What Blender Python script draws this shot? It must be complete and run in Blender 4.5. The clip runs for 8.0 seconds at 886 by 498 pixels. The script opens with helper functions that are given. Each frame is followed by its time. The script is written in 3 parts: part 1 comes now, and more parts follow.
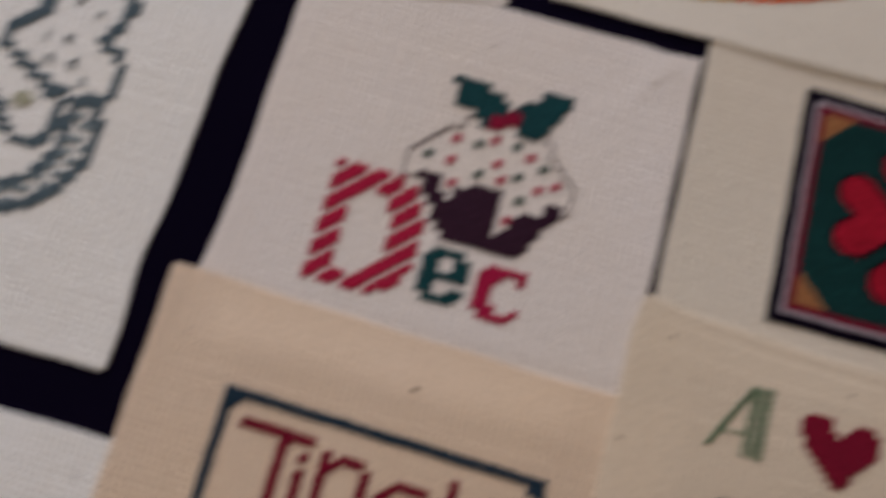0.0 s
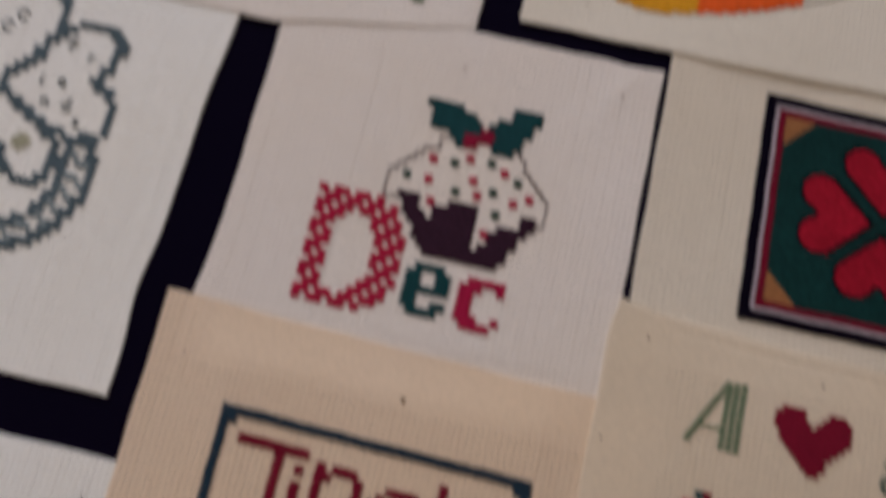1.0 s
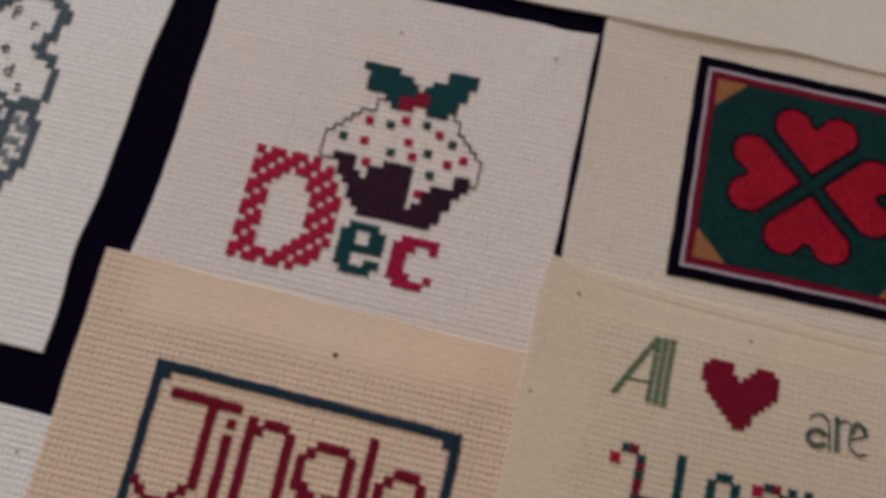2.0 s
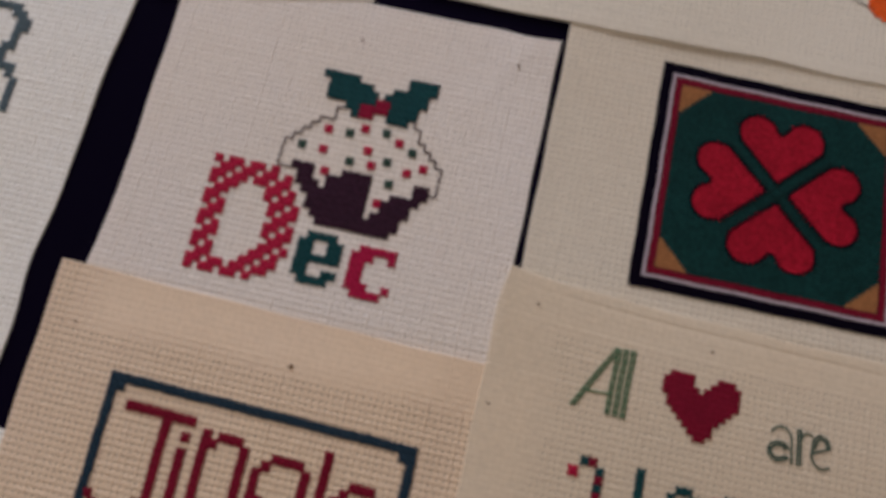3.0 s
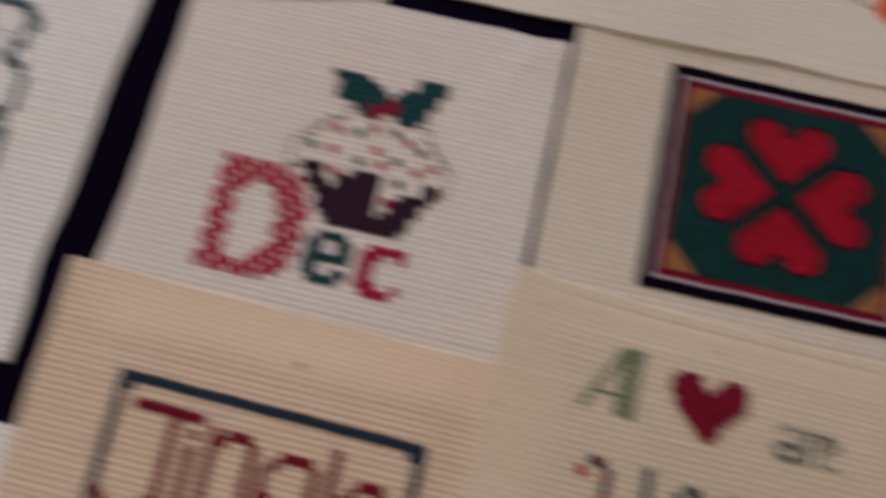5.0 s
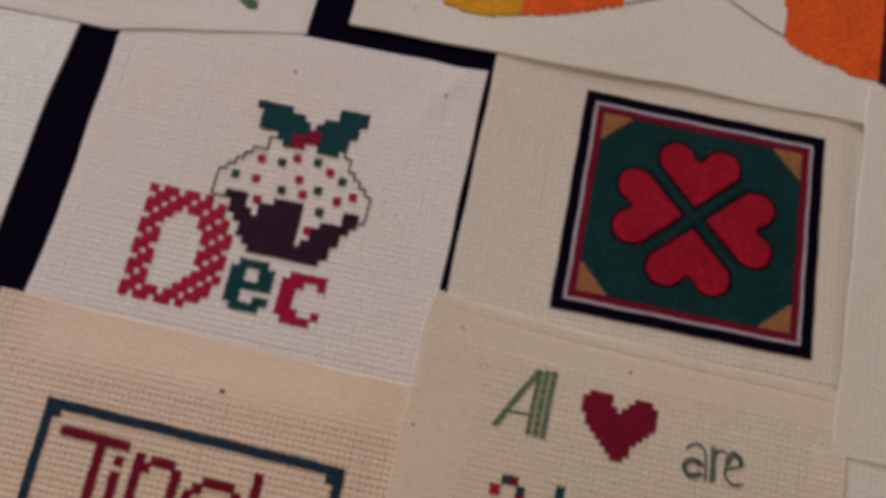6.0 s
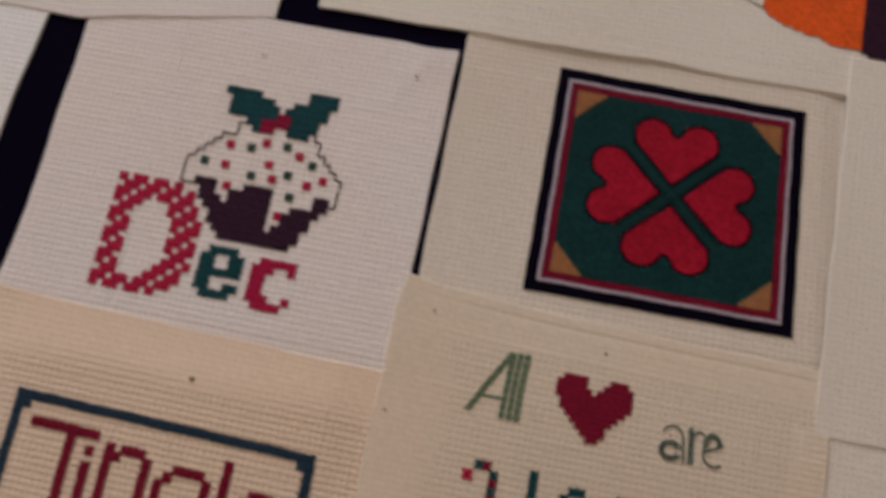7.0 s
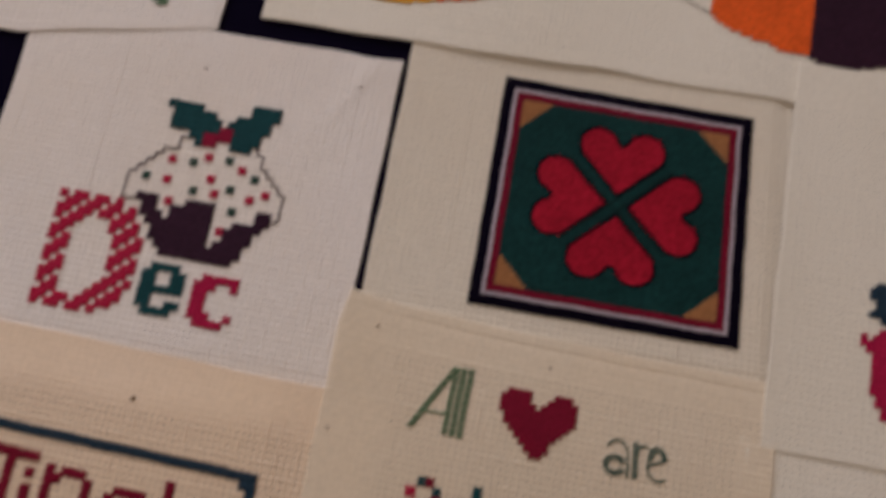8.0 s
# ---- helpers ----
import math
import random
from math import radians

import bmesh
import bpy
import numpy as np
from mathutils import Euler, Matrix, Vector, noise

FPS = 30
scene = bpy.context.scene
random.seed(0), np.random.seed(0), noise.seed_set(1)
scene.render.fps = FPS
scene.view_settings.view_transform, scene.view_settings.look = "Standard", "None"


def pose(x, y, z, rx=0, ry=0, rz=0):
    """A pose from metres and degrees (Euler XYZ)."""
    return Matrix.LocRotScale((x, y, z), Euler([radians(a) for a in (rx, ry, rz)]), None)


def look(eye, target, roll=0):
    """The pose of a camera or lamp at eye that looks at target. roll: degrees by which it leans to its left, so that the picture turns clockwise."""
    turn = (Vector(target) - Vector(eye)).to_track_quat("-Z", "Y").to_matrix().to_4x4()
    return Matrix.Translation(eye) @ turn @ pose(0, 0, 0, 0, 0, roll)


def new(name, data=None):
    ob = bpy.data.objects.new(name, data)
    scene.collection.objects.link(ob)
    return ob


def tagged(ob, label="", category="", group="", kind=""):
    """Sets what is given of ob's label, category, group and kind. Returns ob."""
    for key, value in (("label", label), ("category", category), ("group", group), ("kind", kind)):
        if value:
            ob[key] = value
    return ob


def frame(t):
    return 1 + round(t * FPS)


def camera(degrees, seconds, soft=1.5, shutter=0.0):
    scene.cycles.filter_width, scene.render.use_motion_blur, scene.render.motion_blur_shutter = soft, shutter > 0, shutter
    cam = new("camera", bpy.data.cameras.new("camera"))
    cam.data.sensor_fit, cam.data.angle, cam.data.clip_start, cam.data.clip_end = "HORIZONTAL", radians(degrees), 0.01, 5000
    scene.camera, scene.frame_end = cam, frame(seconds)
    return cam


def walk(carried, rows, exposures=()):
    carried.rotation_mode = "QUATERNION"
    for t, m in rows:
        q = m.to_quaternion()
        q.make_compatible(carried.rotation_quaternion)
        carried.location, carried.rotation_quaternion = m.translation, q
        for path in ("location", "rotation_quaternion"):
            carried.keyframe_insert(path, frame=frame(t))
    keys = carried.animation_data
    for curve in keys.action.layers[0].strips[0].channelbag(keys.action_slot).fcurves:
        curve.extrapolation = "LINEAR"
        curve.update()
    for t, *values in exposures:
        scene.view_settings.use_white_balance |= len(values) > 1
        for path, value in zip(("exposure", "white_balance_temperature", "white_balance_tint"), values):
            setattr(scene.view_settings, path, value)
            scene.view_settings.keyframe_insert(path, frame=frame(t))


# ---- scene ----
cam = camera(55.0, 8.0, soft=4.5, shutter=1.0)
# seconds, eye in metres, Euler turn in degrees
ROWS = [
    (0.0, -0.0436, -0.0438, 0.1924, 12.17, -1.57, 15.57),
    (0.5, -0.0390, -0.0501, 0.1963, 13.75, -1.74, 13.29),
    (1.0, -0.0364, -0.0441, 0.2015, 13.26, -0.30, 13.07),
    (1.5, -0.0280, -0.0501, 0.2016, 14.34, -0.32, 13.47),
    (2.0, -0.0177, -0.0528, 0.2014, 13.90, -0.18, 12.85),
    (2.2, -0.0149, -0.0532, 0.2012, 14.09, -0.10, 12.72),
    (3.3, -0.0060, -0.0453, 0.1994, 13.66, 0.43, 12.99),
    (3.5, -0.0074, -0.0501, 0.1997, 14.19, 0.43, 13.48),
    (4.0, -0.0171, -0.0502, 0.2002, 13.59, -0.15, 13.91),
    (4.5, -0.0146, -0.0502, 0.1982, 13.74, 0.40, 13.64),
    (5.0, -0.0095, -0.0483, 0.2001, 13.94, 0.12, 13.12),
    (5.2, -0.0042, -0.0451, 0.2025, 13.32, -0.48, 12.60),
    (6.3, 0.0100, -0.0397, 0.2071, 14.55, 1.05, 12.14),
    (6.5, 0.0122, -0.0389, 0.2059, 14.14, 1.81, 11.98),
    (7.0, 0.0206, -0.0400, 0.2028, 13.86, 1.68, 11.52),
    (7.5, 0.0278, -0.0386, 0.2008, 13.50, 1.72, 10.85),
    (8.0, 0.0327, -0.0318, 0.2014, 13.28, 1.81, 10.79),
]
# short shakes of the hand: seconds, and the turn over one thirtieth of a second, in degrees
SHAKES = {0.0: (-0.22, 0.52), 0.5: (0.20, 0.05), 1.0: (0.42, 0.08), 3.5: (-0.23, 0.62), 5.0: (0.22, 0.82), 8.0: (-0.15, 0.15)}
path = []
for t, x, y, z, rx, ry, rz in ROWS:
    here = pose(x, y, z, rx, ry, rz)
    up, left = SHAKES.get(t, (0, 0))
    if (up or left) and t > 0:
        path.append((t - 1 / 30, here @ pose(0, 0, 0, -up, -left, 0)))
    path.append((t, here))
    if (up or left) and t < 8:
        path.append((t + 1 / 30, here @ pose(0, 0, 0, up, left, 0)))
# the film's white balance warms a little on the way: seconds, stops, kelvin, tint
walk(cam, path, [(0, 0, 6320, 8), (2, 0, 6360, 8), (4, 0, 6420, 7.5), (5, 0, 6500, 9.5), (6.5, 0, 6580, 10), (8, 0, 6640, 10)])

# ---- world and light ----
world = bpy.data.worlds.new("sky")
scene.world = world
world.use_nodes = True
wn = world.node_tree
sky = wn.nodes.new("ShaderNodeTexSky")
sky.sky_type = 'NISHITA'
sky.sun_disc = False
sky.sun_elevation = radians(25)
sky.sun_rotation = radians(-40)
wn.nodes["Background"].inputs[1].default_value = 0.08
wn.links.new(sky.outputs[0], wn.nodes["Background"].inputs[0])


def area_lamp(name, eye, target, sx, sy, watts, colour):
    data = bpy.data.lights.new(name, 'AREA')
    data.shape, data.size, data.size_y, data.energy, data.color = 'RECTANGLE', sx, sy, watts, colour
    ob = new(name, data)
    ob.matrix_world = look(eye, target)
    return ob


# daylight in the window opening, and an unseen warm fill added overhead
area_lamp("window_daylight", (-0.75, 1.46, 0.75), (-0.1, 0.0, 0.0), 1.0, 0.9, 20.0, (0.96, 0.945, 1.045))
area_lamp("warm_fill_light", (-0.5, -0.4, 2.36), (-0.4, -0.3, 0.0), 0.35, 0.35, 6.5, (1.0, 0.84, 0.68))


# ---- materials ----
def mat(name, colour, rough=0.85, vary=0.12, grain=900.0, stain=25.0, bump=0.0002, tint=None, sheen=0.15, amount=0.5, spec=0.2, cover=1.0, low=0.0, high=1.0):
    m = bpy.data.materials.new(name)
    m.use_nodes = True
    nt = m.node_tree
    b = nt.nodes["Principled BSDF"]
    b.inputs["Roughness"].default_value = rough
    b.inputs["Specular IOR Level"].default_value = spec
    b.inputs["Sheen Weight"].default_value = sheen
    b.inputs["Alpha"].default_value = cover  # open cloth lets a little of what lies under it show
    co = nt.nodes.new("ShaderNodeTexCoord")
    n1 = nt.nodes.new("ShaderNodeTexNoise")
    n1.inputs["Scale"].default_value = grain
    n1.inputs["Detail"].default_value = 3
    n2 = nt.nodes.new("ShaderNodeTexNoise")
    n2.inputs["Scale"].default_value = stain
    n2.inputs["Detail"].default_value = 4
    for n in (n1, n2):
        nt.links.new(co.outputs["Object"], n.inputs["Vector"])
    ramp = nt.nodes.new("ShaderNodeValToRGB")
    ramp.color_ramp.elements[0].position, ramp.color_ramp.elements[1].position = 0.38, 0.68
    nt.links.new(n2.outputs[0], ramp.inputs[0])
    mix = nt.nodes.new("ShaderNodeMixRGB")
    mix.inputs[1].default_value = (*colour, 1)
    mix.inputs[2].default_value = (*(tint or [c * (1 - vary) for c in colour]), 1)
    mul = nt.nodes.new("ShaderNodeMath")
    mul.operation = 'MULTIPLY'
    mul.inputs[1].default_value = amount
    nt.links.new(ramp.outputs[0], mul.inputs[0])
    nt.links.new(mul.outputs[0], mix.inputs[0])
    hsv = nt.nodes.new("ShaderNodeHueSaturation")
    rng = nt.nodes.new("ShaderNodeMapRange")
    rng.inputs[1].default_value, rng.inputs[2].default_value = low, high
    rng.inputs[3].default_value, rng.inputs[4].default_value = 1 - vary, 1 + vary
    nt.links.new(n1.outputs[0], rng.inputs[0])
    nt.links.new(rng.outputs[0], hsv.inputs["Value"])
    nt.links.new(mix.outputs[0], hsv.inputs["Color"])
    nt.links.new(hsv.outputs[0], b.inputs["Base Color"])
    bp = nt.nodes.new("ShaderNodeBump")
    bp.inputs["Distance"].default_value = bump
    bp.inputs["Strength"].default_value = 0.7
    nt.links.new(n1.outputs[0], bp.inputs["Height"])
    nt.links.new(bp.outputs[0], b.inputs["Normal"])
    return m


WHITE = mat("white_evenweave", (0.768, 0.705, 0.675), tint=(0.75, 0.66, 0.575), stain=18)
CREAM = mat("cream_evenweave", (0.845, 0.665, 0.51), tint=(0.86, 0.65, 0.45), stain=14, cover=0.87)
BRIGHT = mat("bright_white_evenweave", (0.83, 0.815, 0.80), tint=(0.815, 0.775, 0.72), stain=18)
PALE = mat("pale_cream_evenweave", (0.69, 0.62, 0.53), tint=(0.67, 0.57, 0.45), stain=14)
SOFTCREAM = mat("soft_cream_evenweave", (0.785, 0.67, 0.535), tint=(0.81, 0.65, 0.48), stain=12, cover=0.85)
IVORY = mat("ivory_evenweave", (0.74, 0.68, 0.60), tint=(0.70, 0.63, 0.53), stain=16)
BLACK = mat("black_cotton", (0.0032, 0.0018, 0.009), rough=1.0, grain=2500, bump=0.0001, sheen=0.0, spec=0.03)


def floss(name, colour, vary=0.2):
    return mat(name, colour, rough=0.75, vary=vary, grain=1100, stain=110, bump=0.0004, sheen=0.0, spec=0.08, low=0.3, high=0.7)


RED = floss("red_floss", (0.39, 0.012, 0.05))
CRIMSON = floss("crimson_floss", (0.36, 0.010, 0.055))
MAROON = floss("maroon_floss", (0.18, 0.006, 0.024))
HEARTRED = floss("heart_red_floss", (0.35, 0.008, 0.026), 0.32)
TEAL = floss("dark_teal_floss", (0.009, 0.052, 0.060))
GREEN = floss("dark_green_floss", (0.006, 0.037, 0.037), 0.38)
BLUE = floss("slate_blue_floss", (0.084, 0.118, 0.142))
INK = floss("dark_slate_floss", (0.016, 0.034, 0.056))
MIST = floss("slate_green_floss", (0.055, 0.105, 0.088))
SAGE = floss("sage_green_floss", (0.10, 0.17, 0.10))
BROWN = floss("plum_brown_floss", (0.033, 0.011, 0.025), 0.32)
DARK = mat("black_floss", (0.0035, 0.002, 0.008), rough=0.9, vary=0.2, grain=1400, stain=110, bump=0.0003, sheen=0.0, spec=0.03)
DEEP = floss("deep_green_floss", (0.004, 0.014, 0.014))
FERN = floss("fern_green_floss", (0.030, 0.062, 0.050))
HAZE = floss("pale_slate_floss", (0.22, 0.26, 0.28))
OLIVE = floss("olive_grey_floss", (0.40, 0.39, 0.29))
WINE = floss("wine_red_floss", (0.24, 0.008, 0.036))
GREY = floss("grey_floss", (0.10, 0.10, 0.11))
LILAC = floss("pale_lilac_floss", (0.48, 0.41, 0.47), 0.2)
TAN = floss("tan_floss", (0.33, 0.145, 0.06))
ORANGE = floss("orange_floss", (0.78, 0.115, 0.02), 0.25)
GOLD = floss("golden_yellow_floss", (0.70, 0.33, 0.02))
FLECK = floss("brown_fleck", (0.12, 0.06, 0.03))
PAINT = mat("wall_paint", (0.70, 0.66, 0.60), grain=60, stain=1.5, bump=0.001, sheen=0.0)
WOOD = mat("table_wood", (0.22, 0.12, 0.06), rough=0.5, grain=40, stain=6, bump=0.0005, sheen=0.0)

CROSS = 2.31             # one woven cell and one cross, in drawing units
MM = 0.0018143 / CROSS   # metres to a drawing unit: fourteen cells to the inch


# ---- helpers for meshes ----
def link_mesh(name, verts, faces, material, parent=None, label="", smooth=False):
    me = bpy.data.meshes.new(name)
    me.from_pydata(verts, [], faces)
    if smooth:
        me.polygons.foreach_set("use_smooth", [True] * len(me.polygons))
    me.materials.append(material)
    ob = new(name, me)
    ob.parent = parent
    if label:
        tagged(ob, label)
    return ob


def box(name, x0, x1, y0, y1, z0, z1, material, parent=None, bevel=0.0):
    bm = bmesh.new()
    bmesh.ops.create_cube(bm, size=1)
    for v in bm.verts:
        v.co = Vector((x0 + (v.co.x + .5) * (x1 - x0), y0 + (v.co.y + .5) * (y1 - y0), z0 + (v.co.z + .5) * (z1 - z0)))
    if bevel:
        bmesh.ops.bevel(bm, geom=bm.edges[:], offset=bevel, segments=2, affect='EDGES')
    me = bpy.data.meshes.new(name)
    bm.to_mesh(me)
    bm.free()
    me.materials.append(material)
    ob = new(name, me)
    ob.parent = parent
    return ob


def wave(x, y, seed, amp):
    """A slow swell of laid cloth, in millimetres."""
    return amp * (np.sin(x * 0.061 + seed * 1.7) * np.cos(y * 0.053 + seed) + 0.6 * np.sin(x * 0.023 - y * 0.031 + seed * 2.3))


class Square:
    """One embroidered square: an Empty that parents the woven cloth and the stitching."""

    def __init__(self, label, x0, x1, y0, y1, level, material, seed, swell=0.25, warp=None, lift=None, relief=0.35, pitch=1.95, hole=0.15, flat=None):
        self.level, self.seed, self.swell, self.warp, self.lift, self.relief, self.pitch, self.hole = level, seed, swell, warp, lift, relief, pitch, hole
        self.flat = flat  # where the cloth lies double, pressed flat and with its holes closed: 0 to 1
        self.x0, self.y0, self.x1, self.y1 = x0, y0, x1, y1
        self.slant = 0.0  # rise of the stitched rows across the cloth
        self.root = tagged(new("embroidered_square"), label, "needlework", "embroidered squares of the quilt")
        self.weave(material)

    def bend(self, x, y):
        """Where a point of the flat cloth comes to lie: x, y, and height."""
        z = self.level + wave(x, y, self.seed, self.swell)
        if self.lift:
            z = z + self.lift(x, y)
        edge = 0.16 * np.sin(y * 0.19 + self.seed) * np.exp(-np.minimum(x - self.x0, self.x1 - x) / 3.0)
        edy = 0.16 * np.sin(x * 0.17 + self.seed * 2) * np.exp(-np.minimum(y - self.y0, self.y1 - y) / 3.0)
        xx, yy = x + edge, y + edy
        if self.warp:
            dx, dy = self.warp(x, y)
            xx, yy = xx + dx, yy + dy
        return xx, yy, z

    def weave(self, material):
        rng = np.random.RandomState(self.seed)
        nx, ny = int((self.x1 - self.x0) / self.pitch), int((self.y1 - self.y0) / self.pitch)
        part = np.array([0.0, self.hole, 0.36, 0.52, 0.68, 0.86])
        n = len(part)
        jx, jy = rng.normal(0, 0.03, nx + 1), rng.normal(0, 0.03, ny + 1)
        gx = ((np.arange(nx)[:, None] + jx[:nx, None] + part[None]) * self.pitch).ravel()
        gy = ((np.arange(ny)[:, None] + jy[:ny, None] + part[None]) * self.pitch).ravel()
        gx = self.x0 + gx * (self.x1 - self.x0) / (nx * self.pitch)
        gy = self.y0 + gy * (self.y1 - self.y0) / (ny * self.pitch)
        X, Y = np.meshgrid(gx, gy)
        prof_x = np.tile(np.array([-0.27, -0.27, 0.02, 0.07, 0.05, -0.01]), nx)
        prof_y = np.tile(np.array([-0.31, -0.31, 0.01, 0.08, 0.06, -0.02]), ny)
        uneven = np.repeat(np.repeat(rng.normal(0, 0.05, (ny, nx)), n, 0), n, 1)
        uneven = uneven + np.repeat(rng.normal(0, 0.04, ny), n)[:, None] + np.repeat(rng.normal(0, 0.03, nx), n)[None, :]
        pressed = self.flat(X, Y) if self.flat else 0 * X
        Z = self.relief * (1 - 0.7 * pressed) * (prof_x[None, :] + prof_y[:, None] + uneven) + rng.normal(0, 0.02, X.shape)
        xx, yy, zz = self.bend(X, Y)
        h, w = X.shape
        top = np.stack([xx, yy, zz + Z], -1).reshape(-1, 3)
        idx = np.arange(h * w).reshape(h, w)
        quads = np.stack([idx[:-1, :-1], idx[:-1, 1:], idx[1:, 1:], idx[1:, :-1]], -1)
        hole = (np.arange(h - 1)[:, None] % n == 0) & (np.arange(w - 1)[None, :] % n == 0) & (pressed[:-1, :-1] < 0.5)
        quads = quads[~hole]
        # folded rim, which goes down to what the cloth lies on
        rim = np.concatenate([idx[0, :-1], idx[:-1, -1], idx[-1, :0:-1], idx[:0:-1, 0]])
        low = top[rim].copy()
        low[:, 2] = np.minimum(low[:, 2] - 0.5, self.level - 0.75)
        n0 = len(top)
        k = len(rim)
        a = np.arange(k)
        side = np.stack([rim[a], n0 + a, n0 + (a + 1) % k, rim[(a + 1) % k]], -1)
        verts = np.concatenate([top, low]) * MM
        faces = np.concatenate([quads.reshape(-1, 4), side])
        self.cloth = link_mesh("cloth", verts.tolist(), faces.tolist(), material, self.root, smooth=True)

    def crosses(self, name, cells, material, s=CROSS, ox=0.0, oy=0.0, label="", width=0.34, high=0.20, inset=0.17, parent=None):
        """Cross stitches in the cells (i, j) of a grid that starts at ox, oy; j counts upward."""
        verts, faces = [], []
        rnd = random.Random(len(cells) * 7 + 3)
        # the close floss under the crosses, one sheet through neighbouring cells
        at, hubs = {}, {}
        for i, j in sorted(cells):
            quad = []
            for a, b in ((0, 0), (1, 0), (1, 1), (0, 1)):
                if (i + a, j + b) not in at:
                    at[i + a, j + b] = len(verts)
                    verts.append((ox + (i + a) * s + rnd.uniform(-.06, .06) * s, oy + (j + b) * s + rnd.uniform(-.06, .06) * s, 0.10))
                quad.append(at[i + a, j + b])
            mid = []
            for c, d in ((0, -1), (1, 0), (0, 1), (-1, 0)):
                key = (i + .5 + .5 * c, j + .5 + .5 * d)
                if key not in at:
                    free = (i + c, j + d) not in cells
                    pull = inset * free * rnd.uniform(.6, 1.4)
                    at[key] = len(verts)
                    verts.append((ox + (key[0] - pull * c) * s, oy + (key[1] - pull * d) * s, 0.06 if free else 0.17))
                mid.append(at[key])
            hubs[i, j] = len(verts)
            verts.append((ox + (i + .5) * s, oy + (j + .5) * s, 0.20))
            for k in range(4):
                faces.append((quad[k], mid[k], hubs[i, j], mid[k - 1]))
        for i, j in sorted(cells):
            cx, cy = ox + (i + .5) * s, oy + (j + .5) * s
            for turn in (0, 1):
                ang = (math.pi / 4 if turn == 0 else -math.pi / 4) + rnd.uniform(-.08, .08)
                dx, dy = math.cos(ang), math.sin(ang)
                ln, wd = s * 0.74 * rnd.uniform(.95, 1.08), s * width * rnd.uniform(.88, 1.1)
                up = high * (0.6 + 0.5 * turn)
                base = len(verts)
                for a, hh, ww in ((-1, 0, .55), (-.45, 1, 1), (.45, 1, 1), (1, 0, .55)):
                    for b, hb in ((-1, 0), (-.45, 1), (.45, 1), (1, 0)):
                        x, y = cx + dx * a * ln - dy * b * wd * ww, cy + dy * a * ln + dx * b * wd * ww
                        verts.append((x, y, 0.09 + up * hh * hb + 0.05 * hb))
                for k in range(3):
                    for b in range(3):
                        v0 = base + k * 4 + b
                        faces.append((v0, v0 + 4, v0 + 5, v0 + 1))
                faces.append((base + 4, base + 8, hubs[i, j]))
        return self.place(name, verts, faces, material, label, parent)

    def place(self, name, verts, faces, material, label, parent=None):
        v = np.array(verts)
        # rows drift a little, as hand stitching does
        v[:, 0], v[:, 1] = (v[:, 0] + 0.08 * np.sin(v[:, 1] * 0.33 + self.seed) + 0.04 * np.sin(v[:, 1] * 1.1),
                            v[:, 1] + 0.08 * np.sin(v[:, 0] * 0.29 + self.seed) + 0.04 * np.sin(v[:, 0] * 1.3) + self.slant * (v[:, 0] - self.x0))
        x, y, z = self.bend(v[:, 0], v[:, 1])
        out = np.stack([x, y, z + 0.14 + v[:, 2]], -1) * MM
        return link_mesh(name, out.tolist(), faces, material, parent or self.root, label, smooth=True)

    def thread(self, name, paths, material, width=0.5, label="", step=None, high=0.28, parent=None):
        """Back stitches: a low round thread along each path."""
        verts, faces = [], []
        for path in paths:
            pts = [Vector(p) for p in path]
            first = True
            for p, q in zip(pts, pts[1:]):
                d = q - p
                if d.length < 1e-6:
                    continue
                pieces = max(1, round(d.length / (step or 2.4)))
                n = Vector((-d.y, d.x)).normalized()
                for k in range(pieces):
                    for f, hh, ww in ((k, .15, .6), (k + .18, .9, 1), (k + .82, .9, 1), (k + 1, .15, .6)):
                        c = p + d * (f / pieces)
                        base = len(verts)
                        for b, hb in ((-1, -.1), (-.5, .85), (.5, .85), (1, -.1)):
                            e = c + n * b * width * ww * .5
                            verts.append((e.x, e.y, high * hh * hb + 0.04))
                        if not first:
                            for b in range(3):
                                faces.append((base - 4 + b, base + b, base + b + 1, base - 3 + b))
                        first = False
        return self.place(name, verts, faces, material, label, parent)


def inside(poly, x, y):
    hit = False
    for (x1, y1), (x2, y2) in zip(poly, poly[1:] + poly[:1]):
        if (y1 > y) != (y2 > y) and x < (x2 - x1) * (y - y1) / (y2 - y1) + x1:
            hit = not hit
    return hit


def fill(poly, s=CROSS, ox=0.0, oy=0.0):
    xs, ys = [p[0] for p in poly], [p[1] for p in poly]
    return {(i, j) for i in range(int((min(xs) - ox) // s), int((max(xs) - ox) // s) + 1)
            for j in range(int((min(ys) - oy) // s), int((max(ys) - oy) // s) + 1)
            if inside(poly, ox + (i + .5) * s, oy + (j + .5) * s)}


def trace(path, s=CROSS, ox=0.0, oy=0.0, thick=0.0):
    """The cells that a line runs through."""
    cells = set()
    for (x1, y1), (x2, y2) in zip(path, path[1:]):
        n = max(2, int(math.hypot(x2 - x1, y2 - y1) / s * 2.2))
        for k in range(n + 1):
            x, y = x1 + (x2 - x1) * k / n, y1 + (y2 - y1) * k / n
            cells.add((math.floor((x - ox) / s), math.floor((y - oy) / s)))
            if thick:
                cells.add((math.floor((x + thick - ox) / s), math.floor((y - oy) / s)))
    return cells


def chart(rows, marks="#"):
    """Cells of a stitch chart; the first row is the top one, at j = 0 and downward."""
    return {(i, -j - 1) for j, row in enumerate(rows) for i, ch in enumerate(row) if ch in marks}


